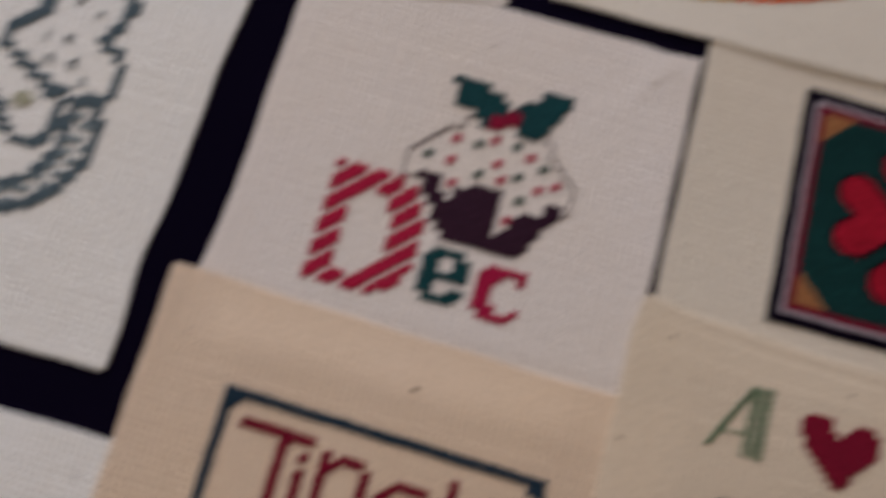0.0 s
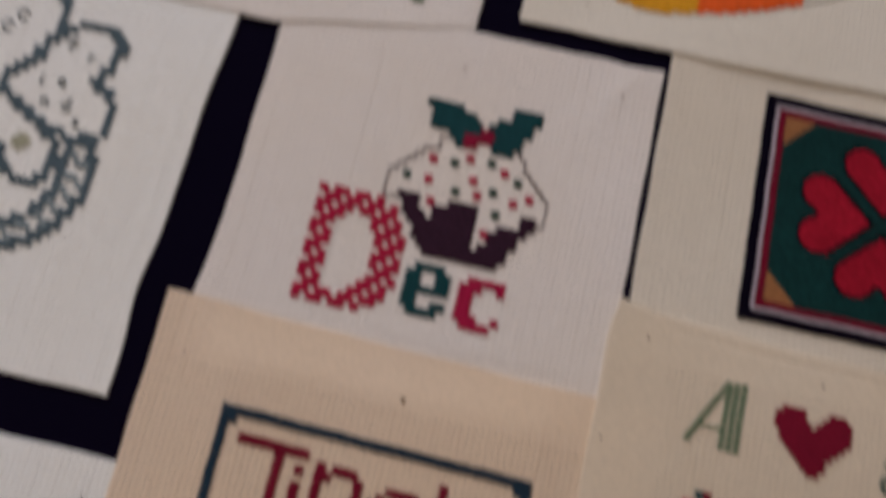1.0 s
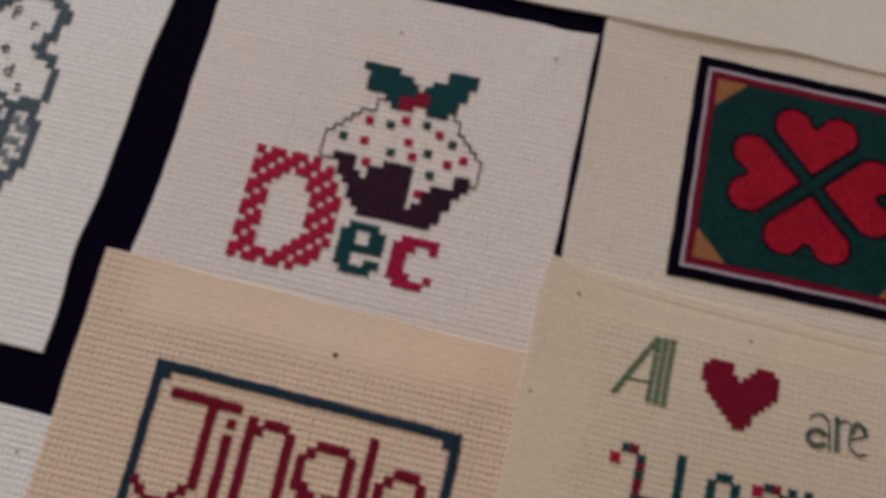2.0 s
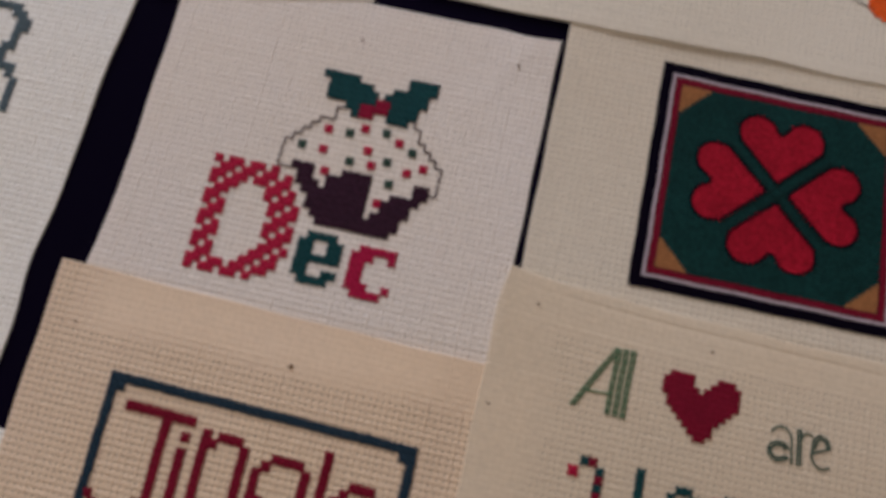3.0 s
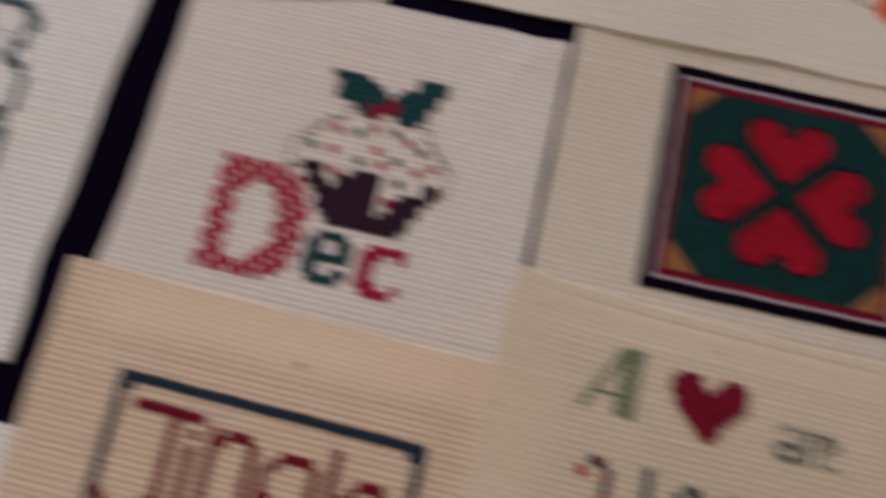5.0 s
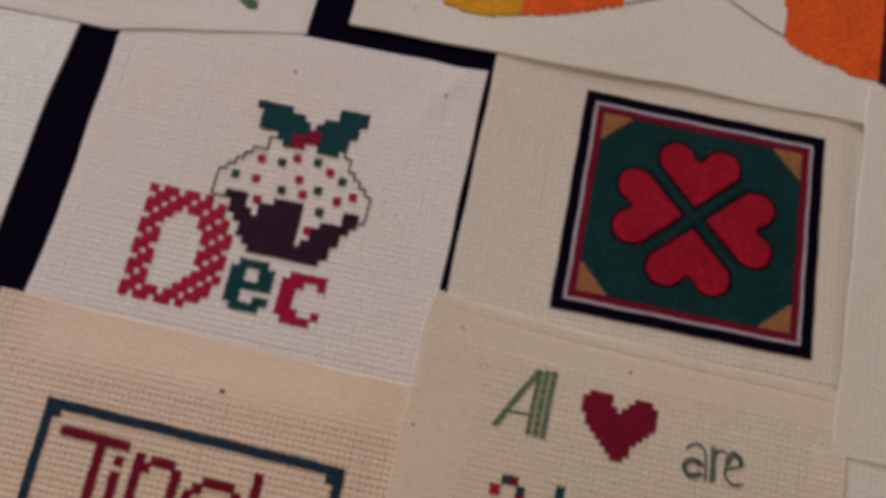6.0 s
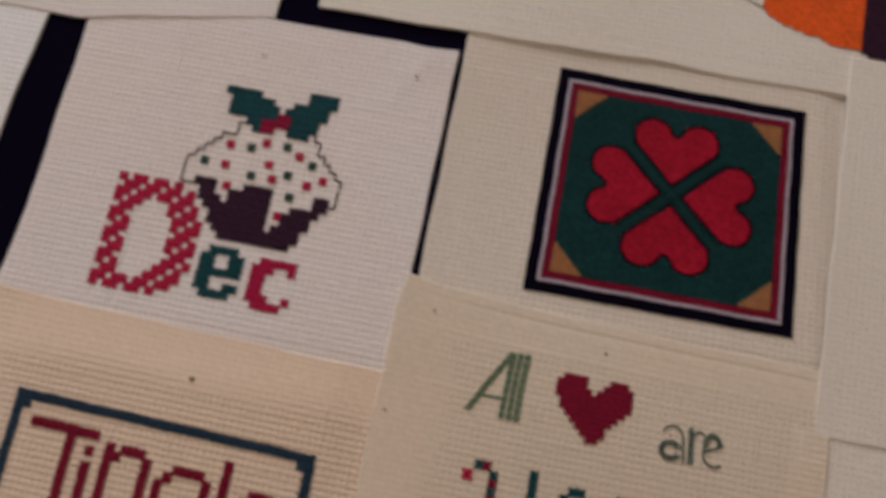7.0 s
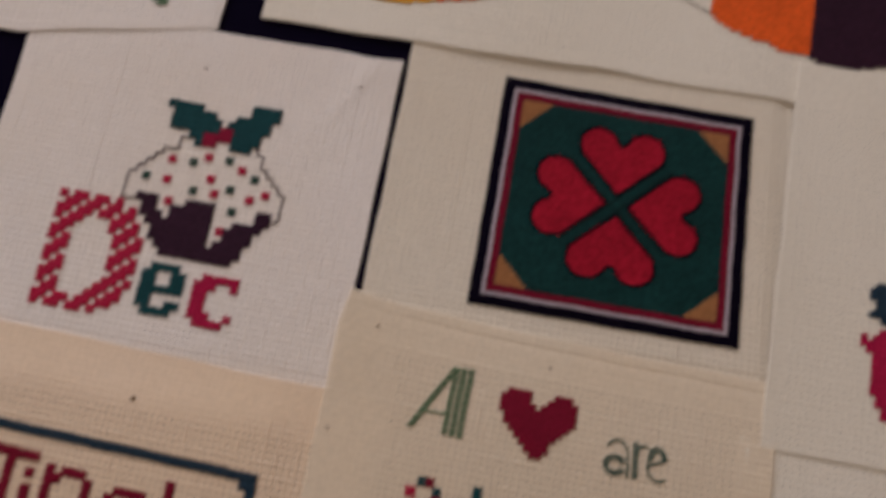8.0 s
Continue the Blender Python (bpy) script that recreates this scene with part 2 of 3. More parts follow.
def arc(cx, cy, rx, ry, a0, a1, n=14):
    return [(cx + rx * math.cos(radians(a0 + (a1 - a0) * k / n)), cy + ry * math.sin(radians(a0 + (a1 - a0) * k / n))) for k in range(n + 1)]


# ---- room: support, walls, ceiling ----
tagged(box("floor", -1.6, 1.6, -1.5, 1.5, -0.054, -0.0032, WOOD), "brown wooden floor under the black cloth", "floor", kind="structure")
tagged(box("ceiling", -1.6, 1.6, -1.5, 1.5, 2.40, 2.45, PAINT), "plain painted ceiling", "ceiling", kind="structure")
tagged(box("wall_west", -1.65, -1.6, -1.5, 1.5, -0.05, 2.45, PAINT), "plain painted wall", "wall", kind="structure")
tagged(box("wall_east", 1.6, 1.65, -1.5, 1.5, -0.05, 2.45, PAINT), "plain painted wall", "wall", kind="structure")
tagged(box("wall_south", -1.6, 1.6, -1.55, -1.5, -0.05, 2.45, PAINT), "plain painted wall", "wall", kind="structure")
for name, a, b, c, d in (("wall_north_left", -1.6, -1.3, -0.05, 2.45), ("wall_north_right", -0.2, 1.6, -0.05, 2.45),
                         ("wall_north_below", -1.3, -0.2, -0.05, 0.25), ("wall_north_above", -1.3, -0.2, 1.25, 2.45)):
    tagged(box(name, a, b, 1.5, 1.55, c, d, PAINT), "plain painted wall round the window opening", "wall", kind="structure")

# ---- black backing cloth ----
def backing():
    n = 90
    xs, ys = np.linspace(-240, 200, n), np.linspace(-150, 150, n)
    X, Y = np.meshgrid(xs, ys)
    Z = wave(X, Y, 3, 0.10) + 0.05
    top = np.stack([X, Y, Z], -1).reshape(-1, 3)
    low = top.copy()
    low[:, 2] = -3.9
    idx = np.arange(n * n).reshape(n, n)
    q = np.stack([idx[:-1, :-1], idx[:-1, 1:], idx[1:, 1:], idx[1:, :-1]], -1).reshape(-1, 4)
    rim = np.concatenate([idx[0, :-1], idx[:-1, -1], idx[-1, :0:-1], idx[:0:-1, 0]])
    nxt = np.roll(rim, -1)
    side = np.stack([rim, rim + n * n, nxt + n * n, nxt], -1)
    ob = link_mesh("backing_cloth", (np.concatenate([top, low]) * MM).tolist(), np.concatenate([q, q[:, ::-1] + n * n, side]).tolist(), BLACK, smooth=True)
    tagged(ob, "black cotton backing cloth that shows between the embroidered squares", "cloth")


backing()

# ---- the square with the cupcake and the month ----
def dec_edge(x, y):
    """The edges of the hand-cut cloth wander: the side spreads at the foot, the top dips beside its corner."""
    side = -2.2 * np.clip((-3 - y) / 24, 0, 1) * np.exp(-(x + 127.5) / 9)
    top = (-1.1 * np.exp(-((x + 11) / 8) ** 2) - 0.8 * np.exp(-((x + 50) / 22) ** 2)) * np.clip((y - 50) / 27, 0, 1)
    return side, top


dec = Square("white evenweave square embroidered with a cupcake and Dec", -127.5, -1.7, -48.0, 77.4, 1.0, WHITE, 5, warp=dec_edge, swell=0.16,
             lift=lambda x, y: -0.3 * np.clip((-27 - y) / 4, 0, 1) + 0.5 * np.exp(-((x + 4) / 7) ** 2 - ((y - 74) / 9) ** 2) + 0.3 * np.exp(-((x + 18 - 0.5 * (y - 60)) / 3.5) ** 2) * np.clip((y - 42) / 25, 0, 1))
D_ROWS = ["#########....", "###########..", "############.", "####...#####.", "###.....#####"] + ["###......####"] * 6 + [
    "###......####", "###.....####.", "####...#####.", "###########..", "#########...."]
D_CELLS = chart(D_ROWS)
DOTS = {(i, j) for i, j in D_CELLS if (i - j) % 3 == 2}
dec.crosses("letter", D_CELLS - DOTS, RED, ox=-100.6, oy=14.9, label="red cross-stitched capital D with bare white dots", inset=-0.15, width=0.38)
dec.crosses("letter", chart([".####.", "##..##", "##..##", "######", "##....", "##..##", ".####."]), TEAL, ox=-68.0, oy=-3.0, label="dark teal letter e")
dec.crosses("letter", chart([".#####", "###..#", "##....", "##....", "##....", "###..#", ".####."]), CRIMSON, ox=-51.2, oy=-3.9, label="crimson letter c")
OX, OY = -81.0, -0.3
ICING = [(-81.2, 16.6), (-81.2, 22.2), (-79.0, 25.4), (-76.4, 28.2), (-74.2, 30.2), (-72.9, 32.0), (-72.9, 34.6), (-68.0, 34.8), (-68.0, 39.4), (-44, 39.4), (-42.5, 37.4), (-39.3, 34.4), (-33.3, 27.3), (-29.2, 23.2), (-29.2, 16.6)]
CASE = [(-76.2, 16.6), (-64.8, 0), (-42.0, 0), (-32.0, 17.5), (-44, 17.6), (-52, 18)]
DRIPS = [(-69.4, 18), (-69.4, 13.8), (-67.1, 13.8), (-67.1, 11.4), (-64.8, 11.4), (-64.8, 16.1), (-62.5, 18.5)]
DRIP2 = [(-51, 20), (-51, 4.6), (-48.7, 4.6), (-48.7, 6.9), (-46.4, 6.9), (-46.4, 11.4), (-44, 11.4), (-44, 13.8), (-37, 13.8), (-37, 18.4), (-37, 20)]
drips = fill(DRIPS, ox=OX, oy=OY) | fill(DRIP2, ox=OX, oy=OY)
case = fill(CASE, ox=OX, oy=OY) - drips
case = {c for c in case if c[1] < 7 or not (-62 > OX + c[0] * CROSS)} | {(2, 7), (3, 7), (4, 7), (3, 6), (4, 6)}
icing = (fill(ICING, ox=OX, oy=OY) | drips) - case
RED_SPRINKLES = [(-67.2, 31.0), (-57.4, 33.7), (-45.4, 30.6), (-67.4, 23.4), (-55.1, 25.7), (-52.6, 20.8), (-40.5, 20.6), (-35.8, 22.9), (-65.0, 16.1), (-48.0, 11.2)]
GREEN_SPRINKLES = [(-62.2, 31.0), (-50.1, 33.5), (-74.8, 23.6), (-40.6, 28.2), (-60.2, 21.2), (-47.9, 23.1), (-45.2, 16.0)]
cell = lambda p: (math.floor((p[0] - OX) / CROSS), math.floor((p[1] - OY) / CROSS))
spots = {cell(p) for p in RED_SPRINKLES + GREEN_SPRINKLES}
HOLLY = [(-74, 50.2), (-64, 50.8), (-62, 47.5), (-57, 47), (-55.5, 43), (-57.5, 41), (-57, 36.5), (-61, 36.2), (-64, 39.5), (-70.5, 41.8), (-72, 46)]
HOLLY2 = [(-38, 52.9), (-46, 52), (-47.5, 48.8), (-52, 47.6), (-53, 43), (-52, 38), (-48, 36.2), (-43.6, 37), (-42, 42), (-38.5, 45)]
BERRY, BERRY2 = [(-61.2, 37.4), (-56.6, 37.4), (-56.6, 42), (-61.2, 42)], [(-56.6, 39.6), (-52, 39.6), (-52, 44.3), (-56.6, 44.3)]
berries = [fill(b, ox=OX, oy=OY) for b in (BERRY, BERRY2)]
leaves = [fill(h, ox=OX, oy=OY) - berries[0] - berries[1] for h in (HOLLY, HOLLY2)]
icing -= spots | berries[0] | berries[1] | leaves[0] | leaves[1]
case -= spots
dec.crosses("cupcake_case", case, BROWN, ox=OX, oy=OY, label="plum brown cross-stitched cupcake case", width=0.42)
for p in RED_SPRINKLES:
    dec.crosses("sprinkle", {cell(p)}, RED, ox=OX, oy=OY, label="red sprinkle", inset=-0.1)
for p in GREEN_SPRINKLES:
    dec.crosses("sprinkle", {cell(p)}, FERN, ox=OX, oy=OY, label="green sprinkle", inset=-0.1)
holly = []
for c in leaves:
    holly.append(dec.crosses("holly_leaf", c, TEAL, ox=OX, oy=OY, label="dark teal green holly leaf", width=0.42))
for c in berries:
    dec.crosses("berry", c, WINE, ox=OX, oy=OY, label="wine red holly berry", width=0.42)


def stepped(cells, ox, oy, s=CROSS, beside=()):
    """Outline of a set of cells, edge by edge, but for the edges that it shares with the cells beside it."""
    out, whole = [], set(cells) | set(beside)
    for i, j in sorted(cells):
        x, y = ox + i * s, oy + j * s
        for di, dj, e in ((-1, 0, ((x, y), (x, y + s))), (1, 0, ((x + s, y), (x + s, y + s))), (0, -1, ((x, y), (x + s, y))), (0, 1, ((x, y + s), (x + s, y + s)))):
            if (i + di, j + dj) not in whole:
                out.append(e)
    return out


def chained(edges):
    """Edges joined end to end into paths."""
    rest = [(tuple(round(c, 3) for c in p), tuple(round(c, 3) for c in q)) for p, q in edges]
    paths = []
    while rest:
        path = list(rest.pop())
        grown = True
        while grown:
            grown = False
            for e in rest:
                for u, v in (e, e[::-1]):
                    if u == path[-1]:
                        path.append(v)
                    elif u == path[0]:
                        path.insert(0, v)
                    else:
                        continue
                    rest.remove(e)
                    grown = True
                    break
                if grown:
                    break
        paths.append(path)
    return paths


rim = [e for e in stepped(icing | spots, OX, OY, beside=case | leaves[0] | leaves[1] | berries[0] | berries[1]) if min(e[0][1], e[1][1]) > 14.5]
dec.thread("icing_outline", chained(rim), BROWN, width=0.55, label="thin plum back-stitched outline")
for c, leaf in zip(leaves, holly):
    dec.thread("leaf_outline", chained(stepped(c, OX, OY)), DARK, width=0.35, parent=leaf)
for x, y in ((-65.2, 63.2), (-13.9, 65.6), (-117.6, 68.9)):
    dec.thread("fleck", [[(x - .5, y + .3), (x + .4, y - .4)]], FLECK, width=0.7, step=1.2)

# ---- the square with the clover of hearts ----
def pulled(x, y):
    """The cloth is drawn a little out of square towards one corner."""
    u, v = np.clip((x - 32.6) / 79.7, -0.2, 1.15), np.clip((y - 2.1) / 75.1, -0.1, 1.1)
    return (1 - u) * (0.2 - 0.9 * v) + u * (2.1 - 3.5 * v), 0.1 * (1 - u) + u * (0.7 - 1.8 * v)


clover = Square("pale cream square embroidered with a framed clover of four red hearts", 0.5, 127.0, -17.0, 90.0, 1.0, PALE, 8, relief=0.26,
                lift=lambda x, y: -0.62 * np.clip((x - 118.8) / 4.0, 0, 1) - 0.4 * np.clip((-4 - y) / 4, 0, 1), warp=pulled)
FS = 1.155
FX, FY, FN, FM = 32.6, 2.1, 69, 65
frame_cells = {(i, j) for i in range(FN) for j in range(FM)}
ring = lambda a, b: {(i, j) for i, j in frame_cells if a <= min(i, FN - 1 - i, j, FM - 1 - j) < b}
hx, hy = FX + FN * FS / 2 + 0.2, FY + FM * FS / 2 + 0.9
HEART = [(0, 3.2), (12.9, 16.2), (13.4, 19.5)] + arc(7.3, 19.6, 6.2, 6.0, 0, 165, 10) + [(0, 20.2)] + [(-x, y) for x, y in reversed(arc(7.3, 19.6, 6.2, 6.0, 0, 165, 10))] + [(-13.4, 19.5), (-12.9, 16.2)]
turns = [((1, 0), (0, 1)), ((0, -1), (1, 0)), ((-1, 0), (0, -1)), ((0, 1), (-1, 0))]
heart_polys = [[(hx + u * a[0] + v * b[0], hy + (u * a[1] + v * b[1]) * 0.97) for u, v in HEART] for a, b in turns]
heart_cells = [fill(p, FS, FX, FY) for p in heart_polys]
field = frame_cells - ring(0, 6)
tri = lambda i, j: min(i, FN - 1 - i) + min(j, FM - 1 - j) - 12
corner = {c for c in field if tri(*c) < 7.5}
allhearts = set().union(*heart_cells)
clover.crosses("frame_border", ring(0, 3), DARK, FS, FX, FY, "black stitched border", width=0.40, inset=0.3)
clover.crosses("frame_line", ring(3, 4), LILAC, FS, FX, FY, "pale lilac stitched line", width=0.42)
band = clover.crosses("frame_band", ring(4, 6), MAROON, FS, FX, FY, "maroon stitched band", width=0.45)
for lo_x in (True, False):
    for lo_y in (True, False):
        clover.crosses("corner_patch", {(i, j) for i, j in corner if (i < FN / 2) == lo_x and (j < FM / 2) == lo_y}, TAN, FS, FX, FY, "tan stitched corner", width=0.45)
ground = clover.crosses("green_ground", field - corner - allhearts, GREEN, FS, FX, FY, "dark green stitched ground", width=0.45)
for cells, p in zip(heart_cells, heart_polys):
    heart = clover.crosses("heart", cells, HEARTRED, FS, FX, FY, "red stitched heart", width=0.46)
    clover.thread("heart_outline", [p + p[:1]], DARK, width=1.5, step=1.6, high=0.62, parent=heart, label="black stitched edge")
diag = []
for a, b in ((1, 1), (1, -1)):
    for o in (-1.5, 1.5):
        diag.append([(hx - 15 * a - o * b * .7, hy - 15 * b + o * a * .7), (hx + 15 * a - o * b * .7, hy + 15 * b + o * a * .7)])
clover.thread("stem_outline", diag, DEEP, width=1.0, step=1.6, high=0.5, parent=ground)
clover.thread("frame_edge", [[(FX + d, FY + d), (FX + FN * FS - d, FY + d), (FX + FN * FS - d, FY + FM * FS - d), (FX + d, FY + FM * FS - d), (FX + d, FY + d)] for d in (4.6, 6.8)], DARK, width=0.4, step=2.3, high=0.4, parent=band)

# ---- the square with the framed song word ----
jingle = Square("cream evenweave square embroidered with Jingle inside a teal frame", -137.0, 13.0, -125.0, -28.4, 1.5, CREAM, 11, relief=0.42, swell=0.12, pitch=2.0, hole=0.20,
                flat=lambda x, y: 1 / (1 + np.exp(-(y + 45.5 + 2 * np.sin(x * 0.09)) / 1.6)) / (1 + np.exp(-(x + 122) / 2.5)),
                warp=lambda x, y: (0 * x, (0.6 - 3.2 * np.clip((x + 133) / 120, 0, 1) ** 0.75) * np.exp((y + 28.4) / 10)),
                lift=lambda x, y: 1.15 * np.exp(-((y + 47) / np.where(y > -47, 12.0, 34.0)) ** 2) / (1 + np.exp(-(x + 119) / 4.0)) / (1 + np.exp((x + 14) / 3.0)))
JS, JX, JY = 2.38, -110.6, -56.9
jingle.slant = -0.018
frame_j = {(i, -1) for i in range(39)} | {(0, -j) for j in range(1, 29)} | {(38, -j) for j in range(1, 29)} | {(i, -28) for i in range(39)} | {(1, -2), (37, -2), (1, -27), (37, -27)}
jingle.crosses("frame_border", frame_j, INK, JS, JX, JY, "dark slate blue stitched frame", width=0.42)
stem = lambda c, a, b: {(c, -r - 1) for r in range(a, b + 1)}
LETTERS = [  # each with its shift along the row, in cells
    (-0.2, {(i, -4) for i in range(3, 12)} | stem(8, 3, 13) | {(7, -15), (6, -16), (5, -17), (4, -17), (3, -17), (2, -16), (1, -15)}),
    (0.5, stem(10, 5, 5) | stem(10, 7, 16)),
    (0.0, stem(13, 4, 16) | {(14, -6), (15, -5), (16, -5), (17, -5)} | stem(18, 5, 16)),
    (0.0, {(21, -7), (22, -6), (23, -6), (24, -6), (25, -6)} | stem(20, 7, 10) | stem(26, 6, 17) | {(21, -11), (21, -12), (22, -12), (23, -13), (24, -12), (25, -12)} | {(25, -19), (24, -19), (23, -19), (22, -18)}),
    (0.2, stem(28, 3, 14)),
    (0.0, {(31, -8), (32, -7), (33, -7), (34, -7), (35, -8)} | stem(30, 8, 12) | {(31, -11), (32, -11), (33, -11), (34, -11), (35, -10), (35, -9)} | {(31, -14), (32, -15), (33, -15), (34, -14)}),
]
for shift, c in LETTERS:
    jingle.crosses("letter", c, MAROON, JS, JX + shift * JS, JY, "dark red cross-stitched letter", width=0.42)
jingle.thread("fleck", [[(-60.2, -42.4), (-59.4, -43.4)]], FLECK, width=1.5, step=1.4, high=.4)
jingle.thread("fleck", [[(-127.0, -45.3), (-126.4, -45.8)]], FLECK, width=0.6, step=1.4)

# ---- the square with the hearts that are home ----
home = Square("cream evenweave square embroidered with All, a heart, are and Home", -5.0, 127.0, -125.0, -3.6, 2.1, SOFTCREAM, 14, relief=0.30, hole=0.16, swell=0.12,
              flat=lambda x, y: np.maximum(1 / (1 + np.exp((x - 15 - 2 * np.sin(y * 0.11)) / 2.0)), 1 / (1 + np.exp(-(y + 17) / 2.0))),
              warp=lambda x, y: (0.6 + 1.6 * np.clip((y + 14) / 10, 0, 1) * np.exp(-(x + 5) / 10), 3.9 * np.exp(-(x + 5) / 26) * np.clip((y + 40) / 36, 0, 1) - 1.6 * np.clip(x / 120, 0, 1) * np.clip((y + 40) / 36, 0, 1)),
              lift=lambda x, y: 1.15 * np.exp(-((y + 36) / np.where(y > -36, 18.0, 44.0)) ** 2) / (1 + np.exp(-(x - 24) / 9.0)) - 0.14 * np.exp(-((y + 7.6) / 0.7) ** 2) * np.clip(x / 30, 0, 1))
home.thread("letter", [[(32.4, -17.9), (21.6, -37.4)], [(33.3, -18.2), (22.7, -37.2)], [(24.4, -32.2), (32.4, -31.8)], [(32.6, -18.0), (32.0, -37.6)], [(33.5, -18.0), (32.9, -37.7)]], SAGE, width=0.8, label="sage green back-stitched letter A")
home.thread("letter", [[(34.7, -17.8), (34.3, -37.9)], [(35.6, -17.8), (35.2, -37.9)]], SAGE, width=0.8, label="sage green back-stitched letter l")
home.thread("letter", [[(36.9, -17.6), (36.5, -38.0)], [(37.8, -17.6), (37.4, -38.0)]], SAGE, width=0.8, label="sage green back-stitched letter l")
HEART_ROWS = [".####....###.", "#####...#####", "######.######", "#############", ".############", ".###########.", "..#########..", "...#######...", "....#####....", ".....####....", "......##....."]
home.crosses("heart", chart(HEART_ROWS), MAROON, 1.72, 47.2, -20.6, "dark red cross-stitched heart", width=0.44)
home.thread("letter", [arc(82.5, -33.2, 3.1, 3.7, 155, 0, 8) + [(86.3, -40.0)], arc(82.2, -36.8, 3.1, 2.8, 20, 340, 12), arc(82.2, -36.8, 2.2, 1.9, 20, 340, 10)], MIST, width=0.75, label="slate green back-stitched letter a", step=1.3)
home.thread("letter", [[(87.1, -29.2), (87.8, -39.9)], [(88.0, -29.2), (88.7, -39.8)], arc(90.2, -33.4, 2.1, 3.6, 175, 55, 7)], MIST, width=0.75, label="slate green back-stitched letter r", step=1.3)
home.thread("letter", [[(91.7, -35.3), (96.5, -32.8)] + arc(94.1, -33.2, 2.5, 3.6, 8, 195, 12) + arc(94.7, -35.6, 3.1, 3.6, 185, 315, 9), arc(94.2, -33.3, 1.7, 2.7, 15, 190, 9)], MIST, width=0.75, label="slate green back-stitched letter e", step=1.3)
HX, HY = 27.7, -50.6
run = lambda c, a, b: {(c, -r - 1) for r in range(a, b + 1)}
cane_cells = {(0, -1), (1, -1)} | run(2, 1, 12)
red_part = {(1, -1), (2, -3), (2, -5), (2, -6), (2, -9), (2, -11)}
cane = home.crosses("letter", cane_cells - red_part, TEAL, CROSS, HX, HY, "dark teal candy cane upright of the letter H")
home.crosses("letter_stripe", cane_cells & red_part, MAROON, CROSS, HX, HY, "dark red candy cane stripes", parent=cane)
home.crosses("dot", {(0, 0)}, RED, 2.8, 24.5, -56.6, "bright red stitched dot", inset=0.0)
home.crosses("letter", {(c, -7) for c in range(3, 7)} | run(7, 0, 12), TEAL, CROSS, HX, HY, "dark teal bar and upright of the letter H")
home.crosses("letter", {(12, -2), (13, -2), (12, -11), (13, -11)} | run(11, 2, 9) | run(14, 2, 9), TEAL, CROSS, HX, HY, "dark teal letter o")
home.crosses("dot", {(0, 0)}, CRIMSON, 2.8, 66.0, -57.0, "crimson stitched dot", inset=0.0)
m_cells = {(18, -2), (19, -2), (21, -2), (23, -2)} | run(20, 2, 10) | run(22, 2, 10) | run(24, 2, 10)
em = home.crosses("letter", m_cells - {(19, -2), (20, -4), (20, -7)}, TEAL, CROSS, HX, HY, "dark teal letter m")
home.crosses("letter_stripe", {(19, -2), (20, -4), (20, -7)}, MAROON, CROSS, HX, HY, "dark red candy cane stripes", parent=em)
home.crosses("letter", {(28, -4), (29, -4), (28, -7), (29, -7), (30, -6), (30, -5), (28, -11), (29, -11), (30, -10)} | run(27, 4, 9), TEAL, CROSS, HX, HY, "dark teal letter e")
for x, y in ((7.1, -11.8), (-1.5, -42.0), (60.0, -12.5)):
    home.thread("fleck", [[(x - .4, y + .3), (x + .4, y - .3)]], FLECK, width=0.6, step=1.2)

# ---- the square with the wreath of words ----
wreath = Square("white evenweave square embroidered with slate blue petals and words", -232.0, -144.2, -63.6, 72.0, 1.0, BRIGHT, 17, relief=0.4,
                warp=lambda x, y: ((3.0 * np.clip((y - 20) / 46, 0, 1) ** 1.5 - 2.4 * np.exp(-((y + 32) / 19) ** 2) - 1.0 * np.clip((-44 - y) / 18, 0, 1)) * np.exp((x + 144) / 14), 0 * x))
PETALS = [
    [(-209.6, 26.2), (-205.7, 30.8), (-201.4, 36.2), (-198.4, 43.2), (-194.6, 47.6), (-187, 50.4), (-180.2, 49.4), (-175.8, 45.0), (-176.2, 38.9), (-179.2, 33.2), (-182.4, 30.6), (-177.0, 29.4), (-173.0, 25.2), (-171.8, 18.1), (-173.2, 13.9), (-178, 11.6), (-183.6, 11.2), (-191.4, 12.6), (-196.4, 15.2), (-202.5, 18.6), (-207.4, 22.0), (-209.6, 26.2)],
    [(-197.5, 46), (-197.5, 54), (-200, 60), (-204, 66), (-210, 70), (-218, 71)],
    [(-192.5, 13.0), (-186.8, 9.2), (-184.6, 2.5), (-187.2, -3.4), (-190.8, -6.4), (-195.9, -5.3), (-199.6, -2.0), (-203.4, 2.8), (-210, 6), (-220, 8)],
]
for line in PETALS:
    wreath.crosses("petal_outline", trace(line, CROSS, thick=0.45), BLUE, CROSS, label="slate blue stitched petal outline", width=0.36, inset=0.05)
RIM_OUT = [(-176.4, 10.6), (-173.4, 6.6), (-172.4, 2.0), (-172.6, -4.5), (-175.2, -12.6), (-181.4, -21.2), (-190.0, -26.6), (-203, -30.6), (-222, -33)]
RIM_IN = [(-181.4, 9.0), (-181.0, 3.0), (-181.2, -3.0), (-182.6, -8.0), (-187.0, -15.6), (-193.0, -19.6), (-206, -23.6), (-222, -26)]
outer, inner = trace(RIM_OUT, CROSS, thick=0.6), trace(RIM_IN, CROSS, thick=0.3)
wreath.crosses("rim_outline", outer, BLUE, CROSS, label="slate blue stitched rim", width=0.36, inset=0.05)
wreath.crosses("rim_outline", inner, BLUE, CROSS, label="slate blue stitched inner rim", width=0.36, inset=0.05)
